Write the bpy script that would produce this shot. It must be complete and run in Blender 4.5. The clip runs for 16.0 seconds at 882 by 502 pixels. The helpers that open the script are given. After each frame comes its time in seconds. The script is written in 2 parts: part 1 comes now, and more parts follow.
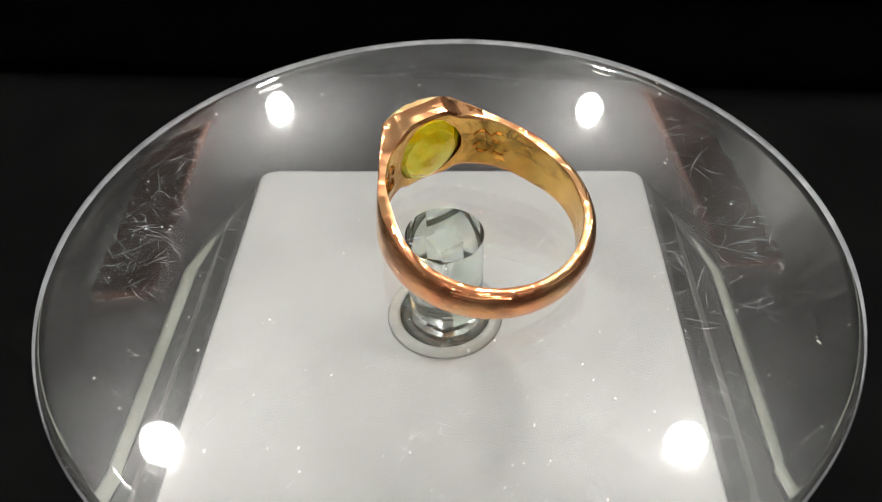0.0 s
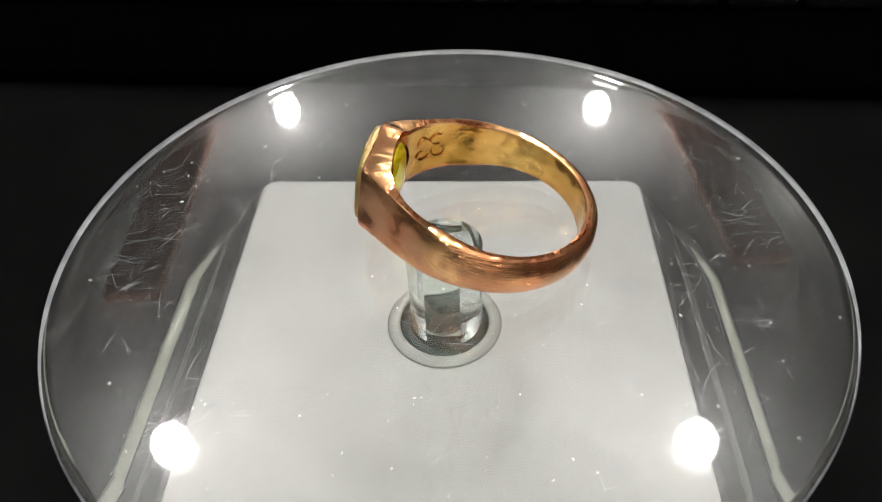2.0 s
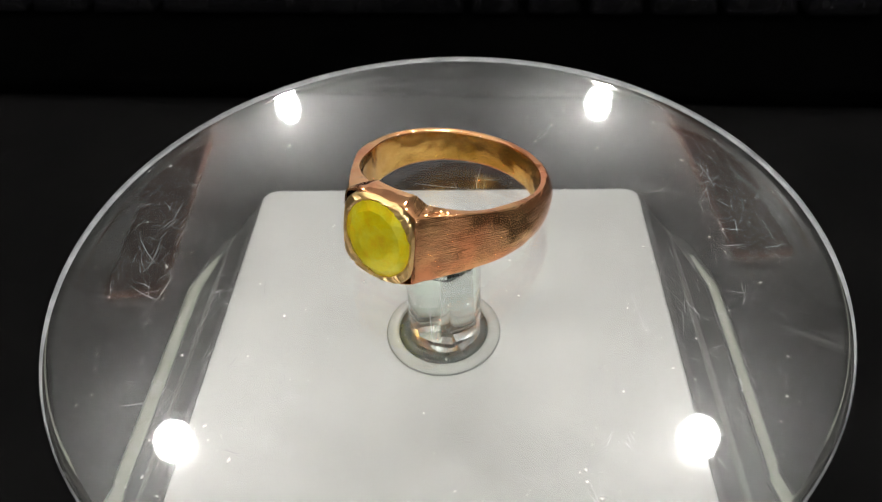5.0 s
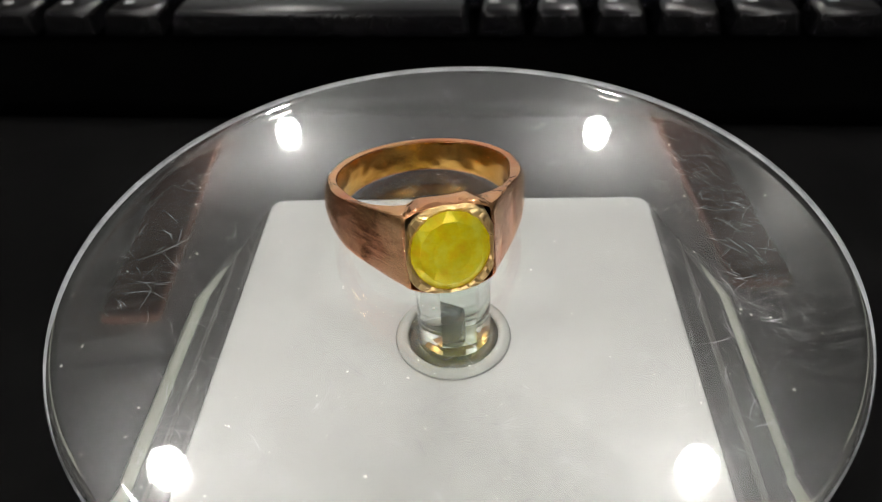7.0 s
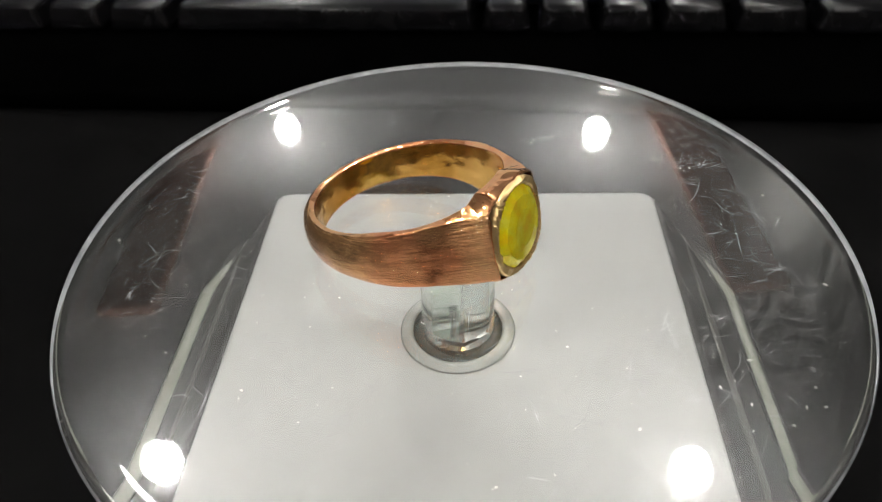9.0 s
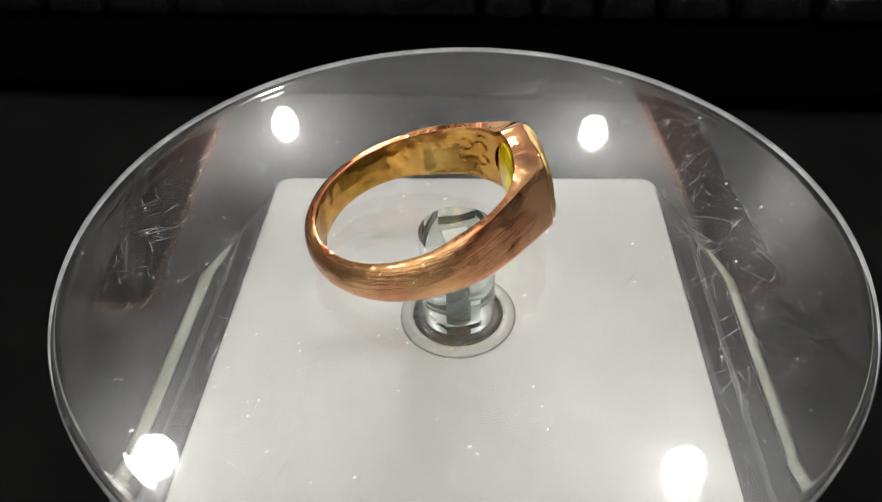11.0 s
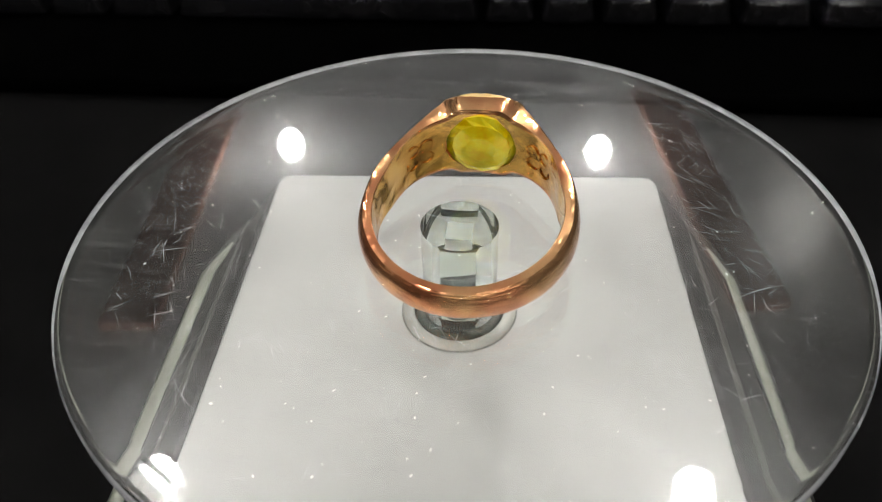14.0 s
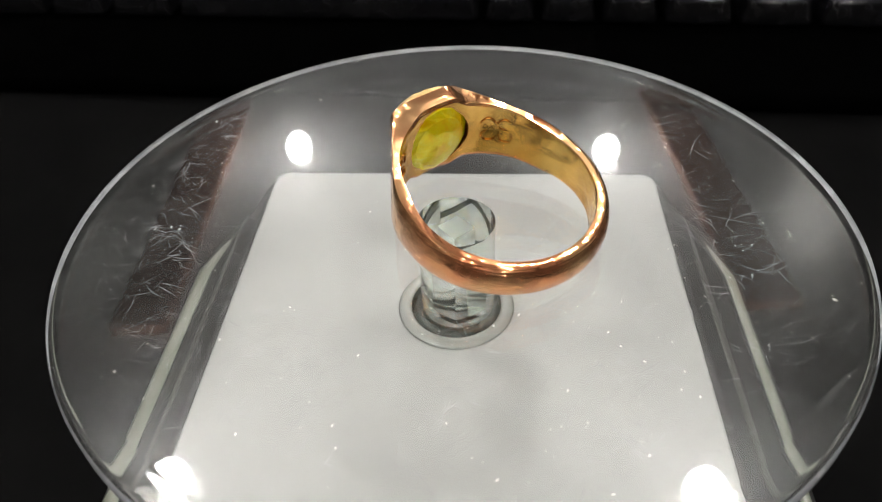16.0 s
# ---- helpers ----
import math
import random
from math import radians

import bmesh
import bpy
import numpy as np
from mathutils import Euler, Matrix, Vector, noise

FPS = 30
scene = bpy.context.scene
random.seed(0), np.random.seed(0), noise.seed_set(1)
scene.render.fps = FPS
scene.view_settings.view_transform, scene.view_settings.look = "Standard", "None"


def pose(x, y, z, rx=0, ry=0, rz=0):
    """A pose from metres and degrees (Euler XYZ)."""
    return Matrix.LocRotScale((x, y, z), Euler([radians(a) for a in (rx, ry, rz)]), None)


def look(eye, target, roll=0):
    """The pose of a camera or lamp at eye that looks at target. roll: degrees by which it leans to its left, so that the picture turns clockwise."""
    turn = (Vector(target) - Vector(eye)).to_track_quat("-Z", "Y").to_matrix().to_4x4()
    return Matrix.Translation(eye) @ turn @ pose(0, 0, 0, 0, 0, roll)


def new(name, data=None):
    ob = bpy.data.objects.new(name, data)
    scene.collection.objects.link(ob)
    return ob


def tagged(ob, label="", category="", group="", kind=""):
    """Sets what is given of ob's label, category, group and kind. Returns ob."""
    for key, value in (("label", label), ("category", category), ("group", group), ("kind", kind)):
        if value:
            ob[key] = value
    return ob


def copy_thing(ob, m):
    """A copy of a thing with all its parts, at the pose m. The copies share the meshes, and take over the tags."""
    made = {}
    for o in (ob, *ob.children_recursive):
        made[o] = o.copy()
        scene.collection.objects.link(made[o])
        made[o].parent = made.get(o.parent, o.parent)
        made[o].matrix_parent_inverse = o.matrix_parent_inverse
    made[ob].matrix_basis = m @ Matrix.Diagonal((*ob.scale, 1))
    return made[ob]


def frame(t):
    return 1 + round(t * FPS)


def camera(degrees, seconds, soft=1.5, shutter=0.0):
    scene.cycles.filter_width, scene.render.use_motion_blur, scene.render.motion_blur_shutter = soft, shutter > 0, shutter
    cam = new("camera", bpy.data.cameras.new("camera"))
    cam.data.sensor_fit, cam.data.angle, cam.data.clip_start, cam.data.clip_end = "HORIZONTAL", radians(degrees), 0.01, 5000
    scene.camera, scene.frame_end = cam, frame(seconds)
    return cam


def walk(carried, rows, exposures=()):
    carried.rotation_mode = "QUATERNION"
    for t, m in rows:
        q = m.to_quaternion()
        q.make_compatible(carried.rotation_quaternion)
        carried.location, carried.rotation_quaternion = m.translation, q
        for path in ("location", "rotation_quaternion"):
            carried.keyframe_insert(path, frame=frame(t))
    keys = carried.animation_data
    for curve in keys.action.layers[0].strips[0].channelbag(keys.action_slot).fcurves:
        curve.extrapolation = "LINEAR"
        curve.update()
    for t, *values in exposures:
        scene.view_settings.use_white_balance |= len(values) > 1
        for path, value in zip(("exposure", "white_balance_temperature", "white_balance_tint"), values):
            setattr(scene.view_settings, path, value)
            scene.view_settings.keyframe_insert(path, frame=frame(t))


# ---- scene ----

# ---------------------------------------------------------------- camera
cam = camera(63.34, 16.0, soft=1.0)
cam.data.dof.use_dof = True
cam.data.dof.focus_distance = 0.083
cam.data.dof.aperture_fstop = 40.0
walk(cam, [
    (0.0, look((-0.00167, -0.06150, 0.05672), (-0.00042, 0.00247, -0.00657), -1.99)),
    (0.5, look((-0.00149, -0.06176, 0.05714), (-0.00039, 0.00221, -0.00616), -2.07)),
    (1.0, look((-0.00121, -0.06172, 0.05731), (-0.00023, 0.00241, -0.00583), -2.21)),
    (1.5, look((-0.00132, -0.06164, 0.05757), (-0.00016, 0.00261, -0.00544), -2.04)),
    (2.0, look((-0.00111, -0.06192, 0.05781), (-0.00027, 0.00261, -0.00493), -2.30)),
    (2.5, look((-0.00114, -0.06183, 0.05796), (-0.00033, 0.00264, -0.00483), -2.22)),
    (3.0, look((-0.00085, -0.06193, 0.05798), (-0.00013, 0.00265, -0.00470), -2.43)),
    (5.5, look((-0.00050, -0.06301, 0.05789), (-0.00019, 0.00316, -0.00312), -3.03)),
    (6.0, look((-0.00088, -0.06387, 0.05703), (-0.00089, 0.00415, -0.00190), -3.51)),
    (6.5, look((-0.00126, -0.06466, 0.05588), (-0.00098, 0.00391, -0.00241), -3.29)),
    (7.0, look((-0.00138, -0.06432, 0.05468), (-0.00121, 0.00379, -0.00416), -3.04)),
    (7.5, look((-0.00173, -0.06426, 0.05428), (-0.00157, 0.00339, -0.00508), -2.92)),
    (8.0, look((-0.00134, -0.06427, 0.05468), (-0.00176, 0.00329, -0.00478), -3.35)),
    (8.5, look((-0.00167, -0.06477, 0.05455), (-0.00198, 0.00300, -0.00466), -3.01)),
    (9.0, look((-0.00164, -0.06457, 0.05489), (-0.00191, 0.00310, -0.00444), -2.94)),
    (11.5, look((-0.00197, -0.06479, 0.05399), (-0.00220, 0.00188, -0.00647), -2.38)),
    (12.0, look((-0.00202, -0.06512, 0.05382), (-0.00232, 0.00183, -0.00633), -2.33)),
    (12.5, look((-0.00206, -0.06525, 0.05356), (-0.00227, 0.00171, -0.00658), -2.22)),
    (13.0, look((-0.00197, -0.06593, 0.05354), (-0.00240, 0.00145, -0.00612), -2.43)),
    (13.5, look((-0.00203, -0.06605, 0.05312), (-0.00239, 0.00136, -0.00651), -2.34)),
    (14.0, look((-0.00217, -0.06609, 0.05317), (-0.00234, 0.00134, -0.00645), -2.17)),
    (14.5, look((-0.00213, -0.06627, 0.05255), (-0.00237, 0.00136, -0.00683), -2.35)),
    (15.0, look((-0.00178, -0.06613, 0.05256), (-0.00224, 0.00130, -0.00705), -2.28)),
    (15.5, look((-0.00108, -0.06621, 0.05279), (-0.00194, 0.00121, -0.00682), -2.47)),
    (16.0, look((-0.00146, -0.06612, 0.05239), (-0.00193, 0.00140, -0.00712), -2.38)),
])
scene.view_settings.exposure = 0.0

# ---------------------------------------------------------------- world: a closed room, faint fill from outside it
world = bpy.data.worlds.new("world")
scene.world = world
world.use_nodes = True
world.node_tree.nodes["Background"].inputs[0].default_value = (0.5, 0.55, 0.62, 1)
world.node_tree.nodes["Background"].inputs[1].default_value = 0.05

LAMP_POWER = 225.0
R = 0.0453            # turntable disc radius
DISC_T = 0.0025      # disc thickness
PLATE_Z = -0.0168    # top of the white plate
DESK_Z = -0.056
BASE_TURN = -4.2     # the base stands slightly askew
CEIL_Z = 2.1


# ---------------------------------------------------------------- helpers
def part(name, bm, material, parent=None, label="", smooth=True):
    me = bpy.data.meshes.new(name)
    bm.normal_update()
    bm.to_mesh(me)
    bm.free()
    me.materials.append(material)
    for p in me.polygons:
        p.use_smooth = smooth
    ob = new(name, me)
    if parent:
        ob.parent = parent
    if label:
        ob["label"] = label
    return ob


def sharp(ob, deg=35):
    me = ob.data
    me.set_sharp_from_angle(angle=radians(deg))
    return ob


def level(ob):
    """Flat shading for the level faces, so that they mirror and refract as true planes."""
    for p in ob.data.polygons:
        if abs(p.normal.z) > 0.99999:
            p.use_smooth = False


def box(bm, size, at=(0, 0, 0), bevel=0.0, seg=2, m=None):
    mat = Matrix.Translation(at) @ Matrix.Diagonal((*size, 1))
    if m is not None:
        mat = m @ mat
    geom = bmesh.ops.create_cube(bm, size=1.0, matrix=mat)
    if bevel:
        edges = {e for v in geom["verts"] for e in v.link_edges}
        bmesh.ops.bevel(bm, geom=list(edges), offset=bevel, segments=seg, profile=0.5, affect="EDGES")
    return bm


def lathe(profile, seg=96, closed=True):
    """A turned body from (radius, height) pairs, from the bottom axis round to the top axis."""
    bm = bmesh.new()
    rings = []
    for r, z in profile:
        if r < 1e-7:
            rings.append([bm.verts.new((0, 0, z))])
        else:
            rings.append([bm.verts.new((r * math.cos(2 * math.pi * i / seg), r * math.sin(2 * math.pi * i / seg), z)) for i in range(seg)])
    pairs = list(zip(rings, rings[1:] + ([rings[0]] if closed and len(rings[0]) > 1 else [])))
    for a, b in pairs:
        for i in range(seg):
            j = (i + 1) % seg
            loop = [a[i % len(a)], a[j % len(a)], b[j % len(b)], b[i % len(b)]]
            face = []
            for v in loop:
                if v not in face:
                    face.append(v)
            if len(face) > 2:
                bm.faces.new(face)
    bmesh.ops.recalc_face_normals(bm, faces=bm.faces)
    return bm


def material(name):
    m = bpy.data.materials.new(name)
    m.use_nodes = True
    return m, m.node_tree, m.node_tree.nodes["Principled BSDF"]


def noise_node(nt, scale, detail=4.0, rough=0.55, stretch=None, kind="ShaderNodeTexNoise"):
    tc = nt.nodes.new("ShaderNodeTexCoord")
    n = nt.nodes.new(kind)
    n.inputs["Scale"].default_value = scale
    if kind == "ShaderNodeTexNoise":
        n.inputs["Detail"].default_value = detail
        n.inputs["Roughness"].default_value = rough
    if stretch:
        mp = nt.nodes.new("ShaderNodeMapping")
        mp.inputs["Scale"].default_value = stretch[:3]
        if len(stretch) > 3:
            mp.inputs["Rotation"].default_value = (0, 0, radians(stretch[3]))
        nt.links.new(tc.outputs["Object"], mp.inputs[0])
        nt.links.new(mp.outputs[0], n.inputs["Vector"])
    else:
        nt.links.new(tc.outputs["Object"], n.inputs["Vector"])
    return n


def ramp(nt, src, stops):
    r = nt.nodes.new("ShaderNodeValToRGB")
    while len(r.color_ramp.elements) < len(stops):
        r.color_ramp.elements.new(0.5)
    for e, (p, c) in zip(r.color_ramp.elements, stops):
        e.position = p
        e.color = (c, c, c, 1) if isinstance(c, (int, float)) else (*c, 1)
    nt.links.new(src, r.inputs[0])
    return r


def bump(nt, src, strength, distance, bsdf):
    b = nt.nodes.new("ShaderNodeBump")
    b.inputs["Strength"].default_value = strength
    b.inputs["Distance"].default_value = distance
    nt.links.new(src, b.inputs["Height"])
    nt.links.new(b.outputs[0], bsdf.inputs["Normal"])
    return b


def math_node(nt, op, a, b):
    n = nt.nodes.new("ShaderNodeMath")
    n.operation = op
    for i, v in enumerate((a, b)):
        if isinstance(v, (int, float)):
            n.inputs[i].default_value = v
        else:
            nt.links.new(v, n.inputs[i])
    return n.outputs[0]


# ---------------------------------------------------------------- materials
def mottled(name, dark, light, scale, rough=(0.4, 0.6), metal=0.0, bump_by=0.0, fine=0.0, detail=5.0, stretch=None, spec=0.5):
    m, nt, b = material(name)
    b.inputs["Specular IOR Level"].default_value = spec
    n = noise_node(nt, scale, detail, stretch=stretch)
    c = ramp(nt, n.outputs[0], [(0.3, dark), (0.7, light)])
    nt.links.new(c.outputs[0], b.inputs["Base Color"])
    r = ramp(nt, n.outputs[0], [(0.25, rough[0]), (0.75, rough[1])])
    nt.links.new(r.outputs[0], b.inputs["Roughness"])
    b.inputs["Metallic"].default_value = metal
    if bump_by:
        f = noise_node(nt, fine or scale * 8, 3.0)
        bump(nt, f.outputs[0], 0.6, bump_by, b)
    return m


def scratched_clear(name, tint, scratches=True):
    """Clear acrylic with hairline scratches and dust that scatter light."""
    m, nt, b = material(name)
    b.inputs["Base Color"].default_value = (*tint, 1)
    b.inputs["Transmission Weight"].default_value = 1.0
    b.inputs["IOR"].default_value = 1.49
    b.inputs["Roughness"].default_value = 0.012
    if scratches:       # fine wear spreads the mirrored lamps a little
        b.inputs["Coat Weight"].default_value = 0.06
        b.inputs["Coat Roughness"].default_value = 0.15
    if not scratches:
        return m
    out = nt.nodes["Material Output"]
    haze = ramp(nt, noise_node(nt, 60.0, 6.0, stretch=(1, 2.2, 1, 20)).outputs[0], [(0.35, 0.002), (0.75, 0.017)])
    fine = ramp(nt, noise_node(nt, 1.0, 2.0, stretch=(90, 1500, 200, 25)).outputs[0], [(0.58, 0.0), (0.75, 0.05)])
    fine2 = ramp(nt, noise_node(nt, 1.0, 2.0, stretch=(110, 1700, 200, -55)).outputs[0], [(0.60, 0.0), (0.75, 0.05)])
    cover = math_node(nt, "ADD", fine.outputs[0], fine2.outputs[0])
    cover = math_node(nt, "ADD", cover, haze.outputs[0])
    white = nt.nodes.new("ShaderNodeBsdfDiffuse")
    white.inputs[0].default_value = (0.75, 0.75, 0.75, 1)
    mix = nt.nodes.new("ShaderNodeMixShader")
    nt.links.new(cover, mix.inputs[0])
    nt.links.new(b.outputs[0], mix.inputs[1])
    nt.links.new(white.outputs[0], mix.inputs[2])
    nt.links.new(mix.outputs[0], out.inputs[0])
    return m


def metal_alloy(name, dark, light, rough, brushed):
    """Copper-gold alloy, hand filed: long fine scratches and dull patches."""
    m, nt, b = material(name)
    b.inputs["Metallic"].default_value = 1.0
    n = noise_node(nt, 150.0, 5.0)
    c = ramp(nt, n.outputs[0], [(0.38, dark), (0.62, light)])
    nt.links.new(c.outputs[0], b.inputs["Base Color"])
    r = ramp(nt, noise_node(nt, 330.0, 4.0).outputs[0], [(0.3, rough[0]), (0.7, rough[1])])
    nt.links.new(r.outputs[0], b.inputs["Roughness"])
    f = noise_node(nt, 1.0, 3.0, stretch=(150, 150, 7500, 0) if brushed else (900, 900, 900, 0))
    g = noise_node(nt, 420.0, 2.0)
    worn = ramp(nt, noise_node(nt, 230.0, 2.0).outputs[0], [(0.38, 0.12), (0.62, 1.0)])
    f_out = math_node(nt, "MULTIPLY", f.outputs[0], worn.outputs[0])
    h = math_node(nt, "ADD", math_node(nt, "MULTIPLY", f_out, 1.9 if brushed else 1.0), math_node(nt, "MULTIPLY", g.outputs[0], 1.3))
    bump(nt, h, 0.62, 0.00012 if brushed else 0.00010, b)
    return m


MAT_ACRYLIC = scratched_clear("scratched_clear_acrylic", (0.985, 0.995, 0.99))
MAT_FROST = mottled("bright_frosted_edge", (0.28, 0.29, 0.31), (0.50, 0.51, 0.54), 300.0, (0.15, 0.3))
MAT_CLEAR = scratched_clear("clear_acrylic_post", (0.93, 0.985, 0.95), scratches=False)
MAT_PLATE = mottled("satin_white_panel", (0.295, 0.30, 0.293), (0.34, 0.345, 0.337), 90.0, (0.36, 0.50), bump_by=0.000012, fine=2600.0)
MAT_BLACK = mottled("black_plastic", (0.016, 0.016, 0.015), (0.024, 0.024, 0.023), 60.0, (0.45, 0.6), bump_by=0.00002, fine=1800.0, spec=0.15)
# the next two colours are ceiling light mirrored by the stand's sides, painted on
MAT_SIDE_GLEAM = mottled("grey_side_gleam", (0.06, 0.061, 0.054), (0.09, 0.09, 0.08), 80.0, (0.35, 0.5))
MAT_EDGE_GLEAM = mottled("pale_edge_gleam", (0.14, 0.152, 0.118), (0.20, 0.21, 0.175), 80.0, (0.25, 0.4))
MAT_DARKHUB = mottled("dark_hub_plastic", (0.016, 0.022, 0.019), (0.03, 0.04, 0.034), 300.0, (0.2, 0.35))
MAT_DESK = mottled("black_desk_laminate", (0.0026, 0.0026, 0.0027), (0.0052, 0.0051, 0.0051), 45.0, (0.75, 0.9), bump_by=0.00004, fine=900.0, spec=0.0)
MAT_KEYBOARD = mottled("black_keyboard_case", (0.0003, 0.0003, 0.0003), (0.0007, 0.0007, 0.0007), 90.0, (0.6, 0.75), bump_by=0.00003, fine=1500.0, spec=0.0)
MAT_KEY = mottled("black_keycap", (0.0022, 0.0022, 0.0028), (0.0045, 0.0045, 0.005), 120.0, (0.14, 0.24), bump_by=0.00003, fine=1600.0, spec=0.14)
MAT_LEGEND = mottled("white_key_print", (0.3, 0.3, 0.3), (0.4, 0.4, 0.4), 300.0, (0.5, 0.6))
MAT_COPPER = metal_alloy("copper_gold_outer", (0.84, 0.32, 0.15), (0.98, 0.55, 0.26), (0.03, 0.13), True)
MAT_LIP = metal_alloy("gold_bezel_lip", (0.80, 0.52, 0.22), (0.98, 0.74, 0.38), (0.25, 0.45), False)
MAT_GOLD = metal_alloy("yellow_brass_inner", (0.62, 0.30, 0.055), (0.98, 0.58, 0.18), (0.08, 0.24), False)
MAT_CEIL = mottled("grey_white_ceiling_paint", (0.80, 0.81, 0.83), (0.85, 0.86, 0.88), 1.2, (0.7, 0.9))
MAT_WALL = mottled("dark_grey_wall_paint", (0.10, 0.095, 0.09), (0.15, 0.14, 0.135), 1.5, (0.7, 0.9))
MAT_WOOD = mottled("red_brown_wood", (0.24, 0.13, 0.10), (0.34, 0.19, 0.15), 3.0, (0.4, 0.55), stretch=(1, 12, 1))
MAT_FLOOR = mottled("dark_floor_tile", (0.07, 0.07, 0.07), (0.11, 0.11, 0.105), 2.0, (0.3, 0.5))


def gem_material():
    """Cloudy yellow gemstone: part clear, part milky, with paler inclusions."""
    m, nt, b = material("cloudy_yellow_gem")
    n = noise_node(nt, 520.0, 5.0, 0.65)
    c = ramp(nt, n.outputs[0], [(0.34, (1.0, 0.68, 0.0005)), (0.50, (1.0, 0.84, 0.001)), (0.66, (1.0, 0.93, 0.06))])
    nt.links.new(c.outputs[0], b.inputs["Base Color"])
    t = ramp(nt, noise_node(nt, 420.0, 3.0).outputs[0], [(0.40, 0.0), (0.68, 0.15)])
    nt.links.new(t.outputs[0], b.inputs["Transmission Weight"])
    b.inputs["Coat Weight"].default_value = 0.3
    b.inputs["Coat Roughness"].default_value = 0.02
    b.inputs["Subsurface Weight"].default_value = 0.15
    b.inputs["Subsurface Radius"].default_value = (1.0, 0.9, 0.10)
    b.inputs["Subsurface Scale"].default_value = 0.002
    b.inputs["IOR"].default_value = 1.76
    b.inputs["Roughness"].default_value = 0.14
    # metallic share stands in for light thrown back by the inner facets
    b.inputs["Metallic"].default_value = 0.35
    return m


MAT_GEM = gem_material()


def mark_material():
    """Hairline scratch or lint: mostly see-through, catches light."""
    m, nt, b = material("pale_scratch")
    b.inputs["Base Color"].default_value = (0.90, 0.90, 0.94, 1)
    b.inputs["Metallic"].default_value = 0.35
    b.inputs["Roughness"].default_value = 0.40
    n = noise_node(nt, 300.0, 2.0)
    nt.links.new(ramp(nt, n.outputs[0], [(0.35, 0.11), (0.7, 0.66)]).outputs[0], b.inputs["Alpha"])
    return m


MAT_MARK = mark_material()
MAT_DUST = mottled("pale_dust", (0.7, 0.69, 0.67), (0.92, 0.91, 0.88), 500.0, (0.8, 0.9))
MAT_PALEHUB = mottled("pale_hub_plastic", (0.25, 0.258, 0.245), (0.32, 0.328, 0.31), 200.0, (0.12, 0.25))


def glow(name, colour, strength):
    m, nt, b = material(name)
    b.inputs["Base Color"].default_value = (0.9, 0.9, 0.9, 1)
    b.inputs["Emission Color"].default_value = (*colour, 1)
    b.inputs["Emission Strength"].default_value = strength
    return m


MAT_GLOW = glow("lit_led_diffuser", (1.0, 0.97, 0.91), LAMP_POWER)
MAT_LAMPBODY = mottled("white_lamp_plastic", (0.7, 0.7, 0.7), (0.78, 0.78, 0.78), 20.0, (0.35, 0.5))


# ---------------------------------------------------------------- room
def slab(name, size, at, mat, kind="structure", label=""):
    ob = part(name, box(bmesh.new(), size), mat, None, label, smooth=False)
    ob.location = at
    return tagged(ob, label, kind=kind)


# floor and walls are unseen additions; the dark ones deepen the metal's reflections
FLOOR_Z = DESK_Z - 0.74
ROOM_H = CEIL_Z - FLOOR_Z
slab("floor", (5.0, 10.6, 0.1), (0, 0.85, FLOOR_Z - 0.05), MAT_FLOOR, label="plain dark tiled floor of the room")
slab("ceiling", (5.0, 10.6, 0.1), (0, 0.85, CEIL_Z + 0.05), MAT_CEIL, label="plain white painted ceiling with round lamps")
slab("wall_north", (5.0, 0.1, ROOM_H), (0, 5.65, FLOOR_Z + ROOM_H / 2), MAT_CEIL, label="plain white painted wall")
slab("wall_south", (5.0, 0.1, ROOM_H), (0, -4.05, FLOOR_Z + ROOM_H / 2), MAT_WALL, label="plain dark grey wall out of view, added to darken reflections")
slab("wall_west", (0.1, 9.6, ROOM_H), (-2.45, 0.8, FLOOR_Z + ROOM_H / 2), MAT_WALL, label="plain dark grey wall out of view, added to darken reflections")
slab("wall_east", (0.1, 9.6, ROOM_H), (2.45, 0.8, FLOOR_Z + ROOM_H / 2), MAT_WALL, label="plain dark grey wall out of view, added to darken reflections")


def ceiling_beam(x, y0, y1):
    bm = box(bmesh.new(), (0.24, y1 - y0, 0.05), (0, 0, 0), 0.006)
    ob = part("ceiling_beam", bm, MAT_WOOD, smooth=False)
    ob.location = (x, (y0 + y1) / 2, CEIL_Z - 0.025)
    return tagged(ob, "red-brown wooden beam along the white ceiling", "beam", "ceiling beams")


ceiling_beam(-1.30, 2.0, 3.9)
ceiling_beam(1.33, 2.0, 3.9)


def ceiling_lamp():
    root = tagged(new("ceiling_lamp"), "lit round white LED lamp on the ceiling", "lamp", "ceiling lamps")
    part("rim", lathe([(0.066, 0.0), (0.082, 0.0), (0.084, -0.004), (0.080, -0.009), (0.068, -0.010), (0.066, -0.006)], 48), MAT_LAMPBODY, root)
    prof = [(0.060 * math.sin(a), -0.087 + 0.085 * math.cos(a)) for a in [math.pi * i / 16 for i in range(1, 16)]]
    prof = [(0, -0.002)] + prof + [(0, -0.172)]
    part("diffuser", lathe(prof, 48), MAT_GLOW, root, "glowing white egg-shaped diffuser")
    return root


lamp = ceiling_lamp()
# the last two are an unseen row, added to brighten the gem and metal fronts
LAMPS = [(-0.785, 3.27), (0.85, 3.11), (-0.937, 1.25), (0.78, 1.143), (-1.08, -0.78), (0.72, -0.83), (-1.22, -2.80), (0.66, -2.85)]
lamp.location = (*LAMPS[0], CEIL_Z)
for x, y in LAMPS[1:]:
    copy_thing(lamp, pose(x, y, CEIL_Z))


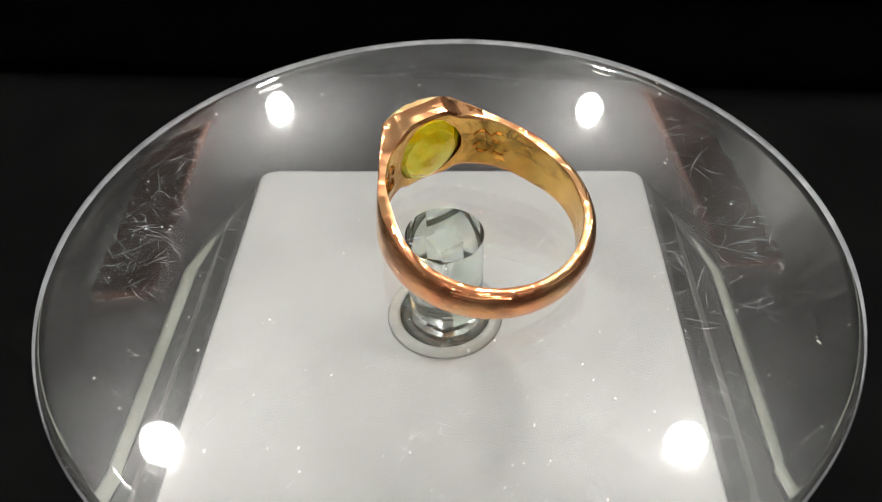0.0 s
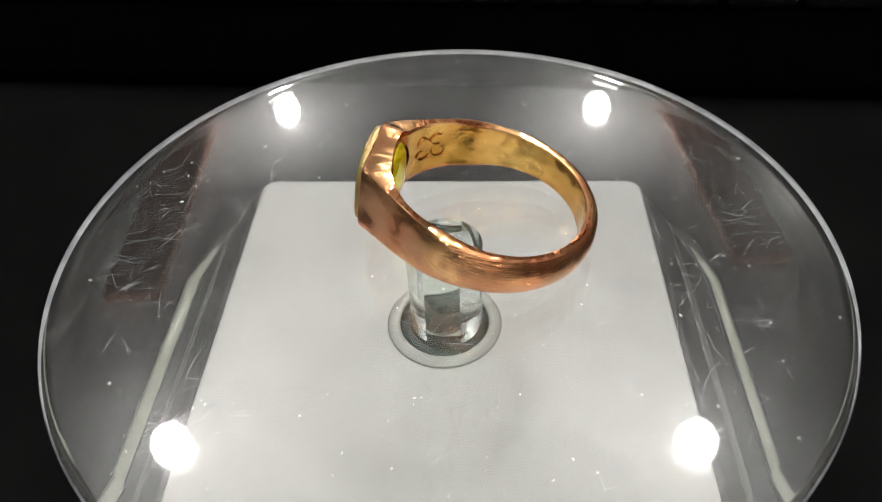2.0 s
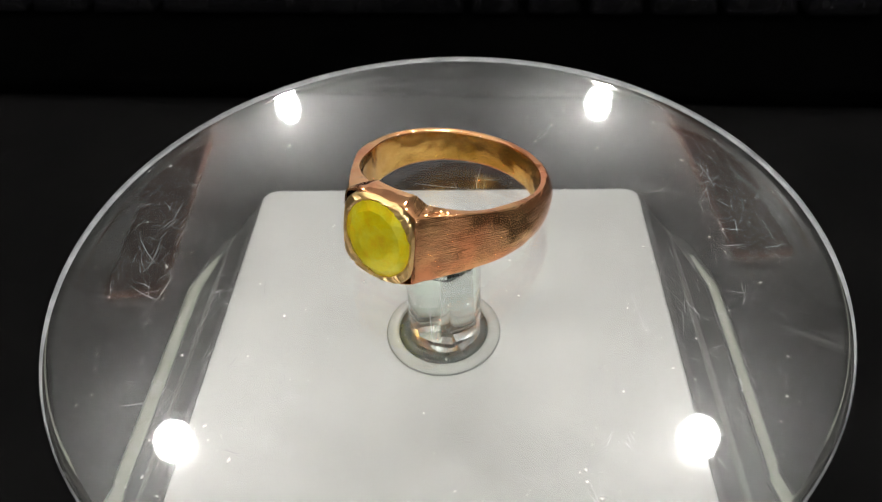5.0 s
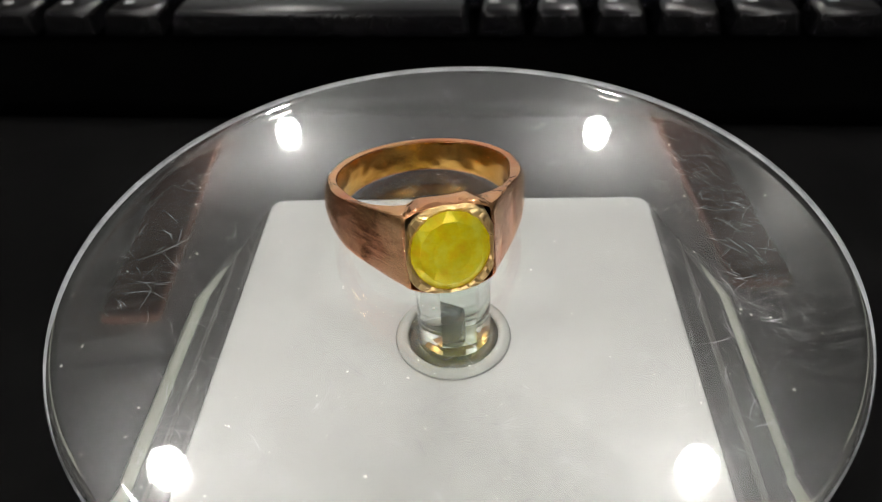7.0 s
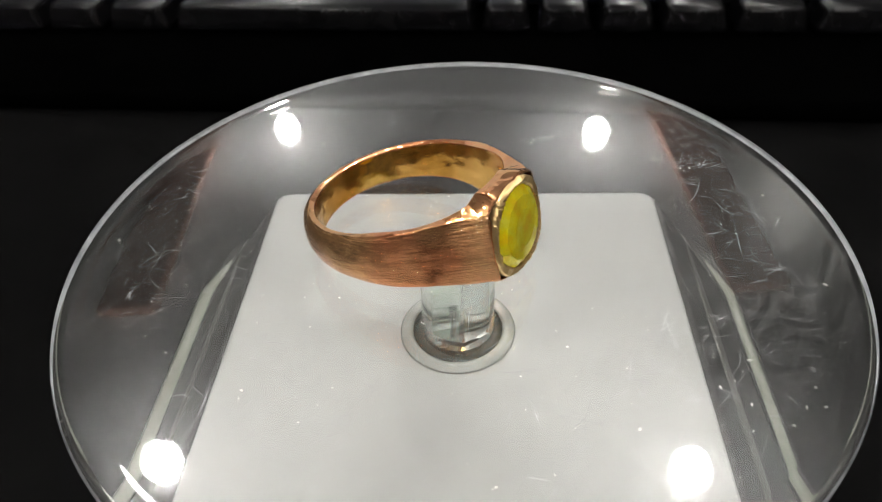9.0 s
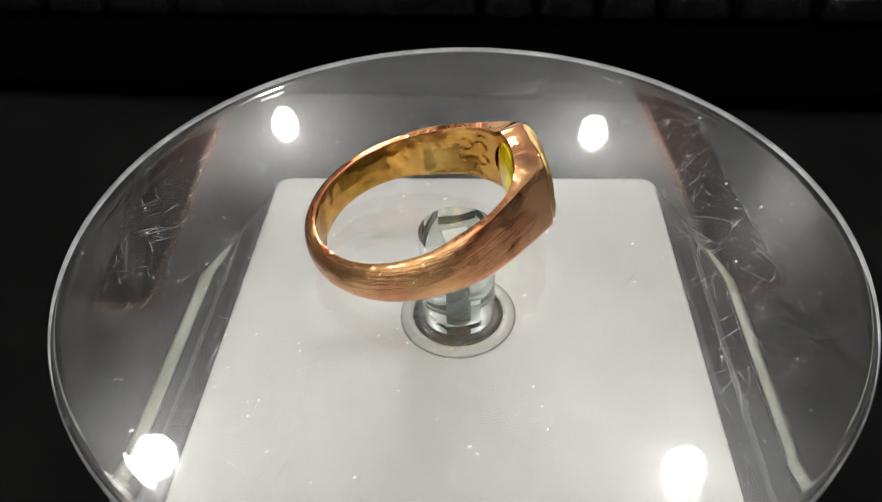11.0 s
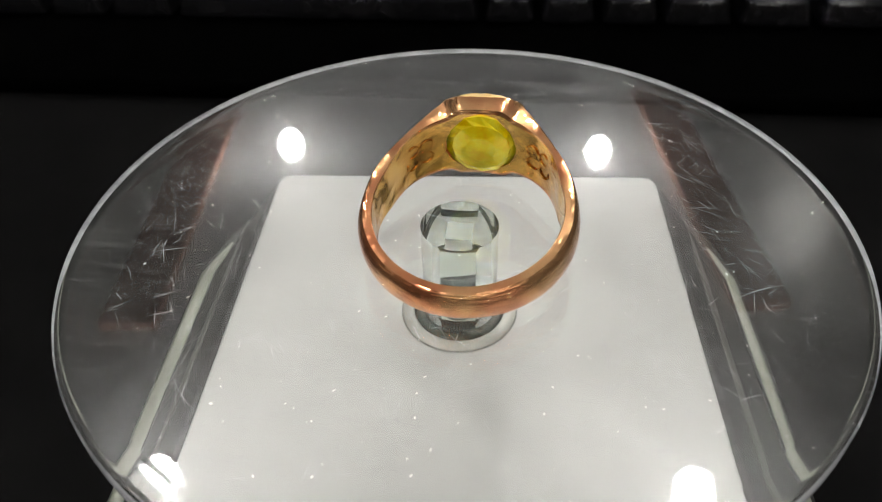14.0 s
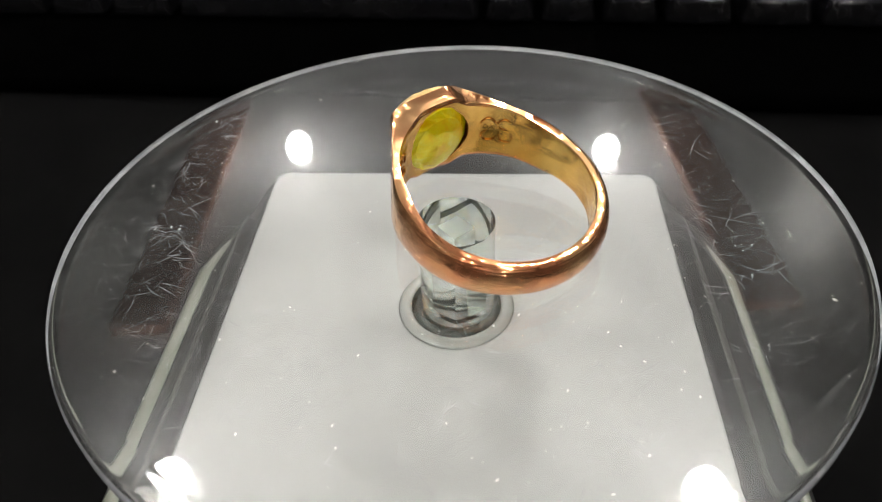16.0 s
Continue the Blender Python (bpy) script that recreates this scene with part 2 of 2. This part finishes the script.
# ---------------------------------------------------------------- desk
def desk():
    root = tagged(new("desk"), "wide black laminate desk with a dull sheen", "desk")
    part("desktop", box(bmesh.new(), (1.8, 0.9, 0.03), (0, 0.22, DESK_Z - 0.015), 0.003), MAT_DESK, root, smooth=False)
    for x in (-0.86, 0.86):
        for y in (-0.18, 0.62):
            part("leg", box(bmesh.new(), (0.05, 0.05, 0.71), (x, y, DESK_Z - 0.03 - 0.355), 0.003), MAT_BLACK, root, smooth=False)
    return root


desk()


# ---------------------------------------------------------------- keyboard
KEY_PITCH = 0.0183


def keycap(width, depth=0.0165, high=0.0085):
    """A tapered, slightly dished keycap standing on z = 0."""
    bm = bmesh.new()
    box(bm, (width, depth, high), (0, 0, high / 2))
    top = [v for v in bm.verts if v.co.z > high * 0.5]
    for v in top:
        v.co.x -= math.copysign(0.0018, v.co.x)
        v.co.y *= 0.80
        v.co.y += 0.0004
    bmesh.ops.bevel(bm, geom=list(bm.edges), offset=0.0019, segments=4, profile=0.5, affect="EDGES")
    return bm


def keyboard():
    root = tagged(new("keyboard"), "black desktop computer keyboard with tall glossy keycaps", "keyboard")
    root.matrix_world = pose(0.0096, 0.1656, DESK_Z, 0, 0, -7.32) @ Matrix.Scale(1.06, 4)
    case = bmesh.new()
    box(case, (0.44, 0.163, 0.006), (-0.03, 0.0395, 0.003), 0.0025, 3)
    part("case", case, MAT_KEYBOARD, root)
    widths = []
    # the front row: gaps between the keys, the long one being the space bar
    gaps = (-0.1840, -0.1625, -0.1412, -0.1200, -0.0966, 0.0040, 0.0215, 0.0404, 0.0594, 0.0815, 0.1050, 0.1290, 0.1500)
    for x0, x1 in zip(gaps, gaps[1:]):
        widths.append(((x0 + x1) / 2, x1 - x0 - 0.0019, 0))
    x = -0.165
    for i in range(17):
        widths.append((x + KEY_PITCH / 2, KEY_PITCH - 0.0019, 1))
        x += KEY_PITCH
    for i, (cx, w, row) in enumerate(widths):
        k = part("key", keycap(w), MAT_KEY, root)
        k.location = (cx, 0.0066 + 0.0185 * row, 0.0065 + 0.0012 * row)
        if w < 0.05:
            part("key_print", box(bmesh.new(), (0.0032, 0.0022, 0.0002), (-w * 0.15, 0.002, 0.0085)), MAT_LEGEND, k, "small white printed mark", smooth=False)
    return root


keyboard()


# ---------------------------------------------------------------- turntable base
def prism(plan, z0, z1, bevel=0.0, seg=3):
    bm = bmesh.new()
    low = [bm.verts.new((x, y, z0)) for x, y in plan]
    high = [bm.verts.new((x, y, z1)) for x, y in plan]
    n = len(plan)
    bm.faces.new(low[::-1])
    bm.faces.new(high)
    for i in range(n):
        bm.faces.new((low[i], low[(i + 1) % n], high[(i + 1) % n], high[i]))
    bmesh.ops.recalc_face_normals(bm, faces=bm.faces)
    if bevel:
        bmesh.ops.bevel(bm, geom=list(bm.edges), offset=bevel, segments=seg, profile=0.5, affect="EDGES")
    return bm


def ridge(points, width, height, taper=0.35):
    """A low rounded strip along a line, tapered at its first end."""
    bm = bmesh.new()
    rows = []
    n = len(points)
    for i, (x, y) in enumerate(points):
        x0, y0 = points[max(i - 1, 0)]
        x1, y1 = points[min(i + 1, n - 1)]
        d = Vector((x1 - x0, y1 - y0)).normalized()
        side = Vector((d.y, -d.x))
        k = taper if i == 0 else 1.0
        row = []
        for s in (-1, -0.7, -0.35, 0, 0.35, 0.7, 1):
            row.append(bm.verts.new((x + side.x * s * width * k / 2, y + side.y * s * width * k / 2, height * k * math.sqrt(max(0, 1 - s * s)) - 0.0002)))
        rows.append(row)
    for a, b in zip(rows, rows[1:]):
        for j in range(6):
            bm.faces.new((a[j], a[j + 1], b[j + 1], b[j]))
    bm.faces.new(rows[0])
    bm.faces.new(rows[-1][::-1])
    for a, b in zip(rows, rows[1:]):
        bm.faces.new((a[6], a[0], b[0], b[6]))
    bmesh.ops.recalc_face_normals(bm, faces=bm.faces)
    return bm


def loft(levels):
    """A closed body through level outlines of equal point count, from the top down."""
    bm = bmesh.new()
    rows = [[bm.verts.new((x, y, z)) for x, y in plan] for plan, z in levels]
    n = len(rows[0])
    bm.faces.new(rows[0])
    bm.faces.new(rows[-1][::-1])
    for a, b in zip(rows, rows[1:]):
        for i in range(n):
            bm.faces.new((a[i], b[i], b[(i + 1) % n], a[(i + 1) % n]))
    bmesh.ops.recalc_face_normals(bm, faces=bm.faces)
    return bm


def stand_plan(half, front, kink, shoulder, back):
    """Outline of one level of the stand: straight sides, drawn in towards the back."""
    right = [(half, -front), (half, kink), shoulder, back]
    return right + [(-x, y) for x, y in right[::-1]]


def corner_plan(hx, hy, r, seg=6):
    """A rectangle with rounded corners."""
    out = []
    for k, (sx, sy) in enumerate(((1, 1), (-1, 1), (-1, -1), (1, -1))):
        for i in range(seg + 1):
            a = math.pi / 2 * (k + i / seg)
            out.append((sx * (hx - r) + r * math.cos(a), sy * (hy - r) + r * math.sin(a)))
    return out


def turntable_base():
    root = tagged(new("display_stand"), "black display stand with a satin white top panel", "display base")
    root.matrix_world = pose(-0.0002, 0, PLATE_Z, 0, 0, BASE_TURN)
    h = PLATE_Z - DESK_Z
    top = stand_plan(0.0316, 0.0325, 0.0270, (0.0306, 0.0300), (0.0280, 0.0312))
    foot = stand_plan(0.0428, 0.0440, 0.0220, (0.0400, 0.0320), (0.0330, 0.0400))
    lip = stand_plan(0.0456, 0.0465, 0.0225, (0.0430, 0.0330), (0.0350, 0.0428))
    body = loft([(top, -0.0008), (foot, -0.0143), (foot, -0.0149), (lip, -0.0149), (lip, -h)])
    bmesh.ops.bevel(body, geom=list(body.edges), offset=0.0006, segments=3, profile=0.5, affect="EDGES")
    sharp(part("body", body, MAT_BLACK, root), 30)
    part("panel", prism(corner_plan(0.0306, 0.0300, 0.0022), -0.0012, 0.0, 0.0004, 2), MAT_PLATE, root, "satin white plastic top panel")
    # raised strips coloured as the reflections on the curved black sides
    for s, x, wide, edge_wide in ((-1, 0.0371, 0.0032, 0.0026), (1, 0.0362, 0.0034, 0.0018)):
        inner = part("inner_gleam", ridge([(0, 0.0265), (0, 0.014), (0, -0.036)], wide, 0.0003), MAT_SIDE_GLEAM, root, "soft grey strip painted as a reflection on the sloped side")
        inner.matrix_local = pose(s * x, 0, -0.0008 - (x - 0.0316) * 1.2054 + 0.0001, 0, s * 50.3, 0)
        edge = part("edge_gleam", ridge([(s * 0.0414, 0.0327), (s * 0.0442, 0.0221), (s * 0.0442, -0.0455)], edge_wide, 0.0004), MAT_EDGE_GLEAM, root, "pale greenish strip painted as a reflection along the edge")
        edge.location.z = -0.0149
    part("hub_ring", lathe([(0.0059, 0.0001), (0.0059, 0.0004), (0.0062, 0.0007), (0.0069, 0.0006), (0.0074, 0.0003), (0.0076, 0.0001)], 72), MAT_PALEHUB, root, "pale raised ring round the spindle")
    part("hub_seat", lathe([(0.0040, 0.0001), (0.0059, 0.0001), (0.0059, 0.0003), (0.0040, 0.0003)], 60), MAT_DARKHUB, root, "dark round spindle seat")
    part("hub_disc", lathe([(0, 0.0001), (0.0040, 0.0001), (0.0040, 0.0003), (0, 0.0003)], 60), MAT_PALEHUB, root, "pale disc under the post")
    part("spindle", lathe([(0, 0.0003), (0.0011, 0.0003), (0.0011, 0.0060), (0.0009, 0.0064), (0, 0.0064)], 24), MAT_DARKHUB, root, "short dark round spindle")
    return root


turntable_base()


# ---------------------------------------------------------------- turning disc with its clear post
def turntable_disc():
    root = tagged(new("turntable_disc"), "scratched clear acrylic turntable disc on a short clear post", "display disc")
    t = DISC_T
    z0 = PLATE_Z + 0.0006
    rp = 0.0047
    # the disc is open where the post grows out of it, so that the two are one clear body
    prof = [(rp, -t), (R - 0.0010, -t), (R - 0.0003, -t + 0.0003), (R, -t + 0.0007), (R, -0.0005), (R - 0.0002, -0.0001), (R - 0.0006, 0.00002), (R - 0.0010, 0.000058), (R - 0.0032, 0), (0, 0)]
    bm = lathe(prof, 200, closed=False)
    disc = part("disc", bm, MAT_ACRYLIC, root, "scratched clear acrylic disc with a bright edge")
    disc.data.materials.append(MAT_FROST)
    for p in disc.data.polygons:
        c = p.center
        if math.hypot(c.x, c.y) > R - 0.0006 and c.z < -0.0002:
            p.material_index = 1
    sharp(disc)
    level(disc)
    for ed in disc.data.edges:      # the raised rim starts with a crease
        if all(abs(math.hypot(*disc.data.vertices[i].co[:2]) - R + 0.0032) < 1e-5 and disc.data.vertices[i].co.z > -0.0001 for i in ed.vertices):
            ed.use_edge_sharp = True
    disc.visible_shadow = False
    bm = lathe([(0, z0), (0.0043, z0), (rp, z0 + 0.0004), (rp, -t)], 200, closed=False)
    top = -t - 0.0018
    inner = bmesh.ops.create_cube(bm, size=1.0, matrix=Matrix.Translation((0, 0, (z0 + 0.0004 + top) / 2)) @ Matrix.Diagonal((0.0032, 0.0032, top - z0 - 0.0004, 1)))
    bmesh.ops.recalc_face_normals(bm, faces=bm.faces)
    bmesh.ops.reverse_faces(bm, faces=list({f for v in inner["verts"] for f in v.link_faces}))
    post = part("post", bm, MAT_CLEAR, root, "clear acrylic post with a square socket")
    sharp(post)
    level(post)
    post.visible_shadow = False
    # hairline scratches and dust lying on the disc
    rng = random.Random(11)
    bm = bmesh.new()
    for i in range(2600):
        if rng.random() < 0.55:
            a, r = rng.gauss(2.2, 1.7), R * math.sqrt(rng.uniform(0.2, 0.85))
        else:
            a, r = rng.uniform(0, 2 * math.pi), R * math.sqrt(rng.uniform(0.02, 0.9))
        x, y = r * math.cos(a), r * math.sin(a)
        d = rng.choice((0.4, 2.0, -0.9)) + rng.gauss(0, 0.35)
        length = min(0.012, rng.lognormvariate(-6.4, 0.75))
        bend = rng.gauss(0, 0.25)
        wide = rng.uniform(0.000015, 0.000034)
        prev = None
        for k in range(6):
            u = k / 5
            aa = d + bend * u
            px, py = x + length * u * math.cos(aa), y + length * u * math.sin(aa)
            if math.hypot(px, py) > R - 0.005:
                break
            w = wide * math.sin(math.pi * (0.08 + 0.84 * u))
            nx, ny = -math.sin(aa) * w, math.cos(aa) * w
            row = (bm.verts.new((px + nx, py + ny, 0.00002)), bm.verts.new((px - nx, py - ny, 0.00002)))
            if prev:
                bm.faces.new((prev[0], prev[1], row[1], row[0]))
            prev = row
    bmesh.ops.recalc_face_normals(bm, faces=bm.faces)
    tagged(part("scratch", bm, MAT_MARK, root, "fine pale hairline scratches"), kind="stuff").visible_shadow = False
    bm = bmesh.new()
    for i in range(560):
        a, r = rng.uniform(0, 2 * math.pi), R * math.sqrt(rng.uniform(0.01, 0.93))
        size = min(0.00015, rng.lognormvariate(-9.82, 0.45))
        m = Matrix.Translation((r * math.cos(a), r * math.sin(a), size * 0.3)) @ Matrix.Rotation(rng.uniform(0, 3), 4, "Z") @ Matrix.Diagonal((size * rng.uniform(1, 2.2), size, size * 0.5, 1))
        bmesh.ops.create_icosphere(bm, subdivisions=1, radius=1.0, matrix=m)
    tagged(part("dust", bm, MAT_DUST, root, "scattered pale dust specks"), kind="stuff")
    return root


DISC = turntable_disc()

# ---------------------------------------------------------------- signet ring
RING = dict(ri=0.01005, th=0.00188, fb=0.01485, hx=0.0047, hz=0.0051, wb=0.0021, ws=0.0043, tilt=10.7, lean=-0.94, yaw=-2.3, ox=0.0016, oy=-0.0059)


def ring_shape(phi, g):
    """Outer radius and half height of the ring at angle phi (0 at the back of the band, pi at the bezel)."""
    sx, cy = math.sin(phi), -math.cos(phi)
    ro = g["ri"] + g["th"]
    r = ro
    ax = abs(sx)
    # plan outline: circle, tangent shoulder, flat bezel face
    px, py = g["hx"], g["fb"]
    d = math.hypot(px, py)
    base = math.atan2(px, py)
    touch = base + math.acos(min(1, ro / d))
    a = math.acos(max(-1, min(1, cy)))
    if a < base:
        r = py / max(cy, 1e-6)
    elif a < touch:
        r = ro / math.cos(touch - a)
    # half height
    if a < base:
        u = r * ax / px
        w = g["ws"] + (g["hz"] - g["ws"]) * min(1.0, 1.5 * (1 - u ** 2.4))
    else:
        k = (a - base) / (math.pi - base)
        w = g["wb"] + (g["ws"] - g["wb"]) * (1 - k) ** 2.1
    return r, w, a < base


def inner_radius(phi, g):
    """The finger hole is drawn out towards the bezel."""
    k = min(1.0, max(0.0, (-math.cos(phi) - 0.30) / 0.70))
    return g["ri"] + 0.0019 * k * k * (3 - 2 * k)


def signet_ring():
    g = RING
    root = tagged(new("signet_ring"), "copper-gold signet ring with a cloudy yellow gemstone", "ring")
    seg = 240
    bm = bmesh.new()
    rows = []
    for i in range(seg):
        phi = 2 * math.pi * i / seg
        r, w, flat = ring_shape(phi, g)
        ri = inner_radius(phi, g)
        t = r - ri
        sx, cy = math.sin(phi), -math.cos(phi)
        near = 0.0 if cy < 0 else cy
        wi = w - 0.0003 - 0.0003 * near ** 3
        k = min(1.0, max(0.0, (near - 0.87) / 0.09))
        shoulder = min(1.0, max(0.0, (near - 0.05) / 0.6))
        k = max(k * k * (3 - 2 * k), 0.62 * shoulder * shoulder * (3 - 2 * shoulder))
        # rounded section at the back of the band, squarer towards the bezel
        e = 0.95 - 0.72 * k
        flat_top = 0.40 + 0.36 * shoulder * (1 - max(0.0, k - 0.62) / 0.38)
        prof = [(ri + 0.00012, wi), (ri + 0.10 * t, w - 0.0001)]
        for q in range(13):
            th = math.pi / 2 - math.pi * q / 12
            c, d = max(0.0, math.cos(th)) ** e, abs(math.sin(th)) ** e
            prof.append((ri + flat_top * t + (1 - flat_top) * t * c, math.copysign(w * d, math.sin(th)) if q != 6 else 0.0))
        prof += [(ri + 0.10 * t, -w + 0.0001), (ri + 0.00012, -wi)]
        row = []
        for rr, z in prof:
            j = 1 + 0.004 * noise.noise(Vector((sx * 5, cy * 5, z * 900)))
            row.append(bm.verts.new((rr * sx * j, rr * cy * j, z)))
        rows.append(row)
    n = len(rows[0])
    for i in range(seg):
        a, b = rows[i], rows[(i + 1) % seg]
        open_face = ring_shape(2 * math.pi * i / seg, g)[2] and ring_shape(2 * math.pi * (i + 1) / seg, g)[2]
        for j in range(n - 1):
            if open_face and 5 <= j <= 10:
                continue        # the stone's seat
            bm.faces.new((a[j], a[j + 1], b[j + 1], b[j]))
    bmesh.ops.recalc_face_normals(bm, faces=bm.faces)
    sharp(part("band", bm, MAT_COPPER, root, "hand-filed copper-gold band and shoulders"), 24)
    # inner lining, yellower than the outside
    bm = bmesh.new()
    rows = []
    seg = 480
    for i in range(seg):
        phi = 2 * math.pi * i / seg
        r, w, flat = ring_shape(phi, g)
        near = max(0.0, -math.cos(phi))
        wi = w - 0.0003 - 0.0003 * near ** 3
        row = []
        for k in range(49):
            z = wi * (k / 24 - 1)
            rr = inner_radius(phi, g) + 0.00012 - 0.00010 * (1 - (z / wi) ** 2) + 0.00006 * noise.noise(Vector((math.sin(phi) * 6, math.cos(phi) * 6, z * 700)))
            row.append(bm.verts.new((rr * math.sin(phi), -rr * math.cos(phi), z)))
        rows.append(row)
    for i in range(seg):
        a, b = rows[i], rows[(i + 1) % seg]
        for j in range(48):
            c = (a[j].co + b[j + 1].co) / 2
            if c.y > 0 and (c.x / (0.97 * STONE[0])) ** 2 + (c.z / (0.87 * STONE[1])) ** 2 < 1.0:
                continue        # window behind the stone
            bm.faces.new((a[j], a[j + 1], b[j + 1], b[j]))
    part("inner_face", bm, MAT_GOLD, root, "yellow brassy inner face with stains")
    # worn casting marks raised on the inner face beside the stone
    for side in (-1, 1):
        for k, (turn, z) in enumerate(((0.55, 0.0011), (0.72, 0.0012), (0.56, -0.0007), (0.74, -0.0006))):
            bm = bmesh.new()
            rings = []
            for i in range(9):
                u = (i / 8) * 4.2 + 0.9 * k
                a = math.pi + side * (turn + 0.075 * math.cos(u))
                zz = z + 0.00075 * math.sin(u)
                rr = inner_radius(a, g) - 0.00002
                out = Vector((math.sin(a), -math.cos(a), 0))
                along = Vector((math.cos(a), math.sin(a), 0))
                thick = 0.00015 * math.sin(math.pi * (0.12 + 0.76 * i / 8))
                c = out * rr + Vector((0, 0, zz))
                nrm = (along * math.cos(u) + Vector((0, 0, math.sin(u)))).normalized()
                rings.append([bm.verts.new(c + (nrm * math.cos(q) + out * math.sin(q)) * thick) for q in [2 * math.pi * m / 8 for m in range(8)]])
            for p, q in zip(rings, rings[1:]):
                for m in range(8):
                    bm.faces.new((p[m], p[(m + 1) % 8], q[(m + 1) % 8], q[m]))
            bm.faces.new(rings[0])
            bm.faces.new(rings[-1][::-1])
            bmesh.ops.recalc_face_normals(bm, faces=bm.faces)
            part("casting_mark", bm, MAT_GOLD, root)
    # bezel lip round the stone
    bm = bmesh.new()
    rows = []
    seg2 = 144
    for i in range(seg2):
        a = 2 * math.pi * i / seg2
        ca, sa = math.cos(a), math.sin(a)
        e = 0.62
        ox = math.copysign(abs(ca) ** e, ca) * (g["hx"] - 0.0001)
        oz = math.copysign(abs(sa) ** e, sa) * (g["hz"] - 0.0001)
        ix, iz = ca * STONE[0], sa * STONE[1]
        wob = 1 + 0.022 * noise.noise(Vector((ca * 6, sa * 6, 3)))
        fb = g["fb"] + 0.00016 * noise.noise(Vector((ca * 14, sa * 14, 8))) + 0.00006 * noise.noise(Vector((ca * 40, sa * 40, 1)))
        rows.append([bm.verts.new((x * wob, y, z * wob)) for x, y, z in (
            (ox, fb - 0.0012, oz), (ox, fb + 0.0001, oz), (ox * 0.97, fb + 0.00035, oz * 0.97),
            (ix * 1.04, fb + 0.00045, iz * 1.04), (ix * 0.985, fb + 0.0003, iz * 0.985), (ix * 0.97, fb - 0.0012, iz * 0.97))])
    for i in range(seg2):
        a, b = rows[i], rows[(i + 1) % seg2]
        for j in range(5):
            bm.faces.new((a[j], a[j + 1], b[j + 1], b[j]))
    bmesh.ops.recalc_face_normals(bm, faces=bm.faces)
    sharp(part("bezel", bm, MAT_LIP, root, "cushion-shaped gold bezel with a beaten lip"), 30)
    # gemstone: faceted crown outside, pavilion showing inside the ring
    bm = bmesh.new()
    # share of the girdle, height over the bezel face, taper of the upright axis
    levels = [(0.0, 0.0008, 1.0), (0.46, 0.0008, 1.0), (0.78, 0.0006, 1.0), (1.0, 0.0, 1.0), (1.0, -0.0008, 1.0), (1.0, -0.0018, 0.98), (1.0, -0.0026, 0.95), (1.0, -0.0032, 0.93), (0.80, -0.0037, 0.90), (0.42, -0.0041, 0.9), (0.0, -0.0043, 0.9)]
    rings = []
    m = 14
    for k, (s, dy, tall) in enumerate(levels):
        y = g["fb"] + 0.0002 + dy
        if s == 0:
            rings.append([bm.verts.new((0, y, 0))])
            continue
        off = 0.5 * (k % 2)
        rings.append([bm.verts.new((s * STONE[0] * math.cos(2 * math.pi * (i + off) / m), y, s * tall * STONE[1] * math.sin(2 * math.pi * (i + off) / m))) for i in range(m)])
    for a, b in zip(rings, rings[1:]):
        for i in range(m):
            j = (i + 1) % m
            if len(a) == 1:
                bm.faces.new((a[0], b[i], b[j]))
            elif len(b) == 1:
                bm.faces.new((a[i], a[j], b[0]))
            else:
                bm.faces.new((a[i], a[j], b[i]))
                bm.faces.new((a[j], b[j], b[i]))
    bmesh.ops.recalc_face_normals(bm, faces=bm.faces)
    part("gemstone", bm, MAT_GEM, root, "cloudy yellow faceted gemstone", smooth=False)
    return root


STONE = (0.00425, 0.0047)
SIGNET = signet_ring()
RING_Z = 0.0043
WOBBLE = pose(0, 0, 0, -0.493, 0.144, 0)     # the disc sits slightly askew on its spindle
TURN_RATE = 22.8     # degrees a second
FACE_AT = 14.367       # the second at which the bezel faces straight away


def motions():
    times = [0.5 * i for i in range(33)]
    rows, rows_ring = [], []
    for t in times:
        a = TURN_RATE * (t - FACE_AT)
        turn = pose(0, 0, 0, 0, 0, a) @ WOBBLE
        rows.append((t, turn))
        rows_ring.append((t, turn @ pose(RING["ox"], RING["oy"], RING_Z, RING["tilt"], RING["lean"], RING["yaw"])))
    walk(DISC, rows)
    walk(SIGNET, rows_ring)


motions()
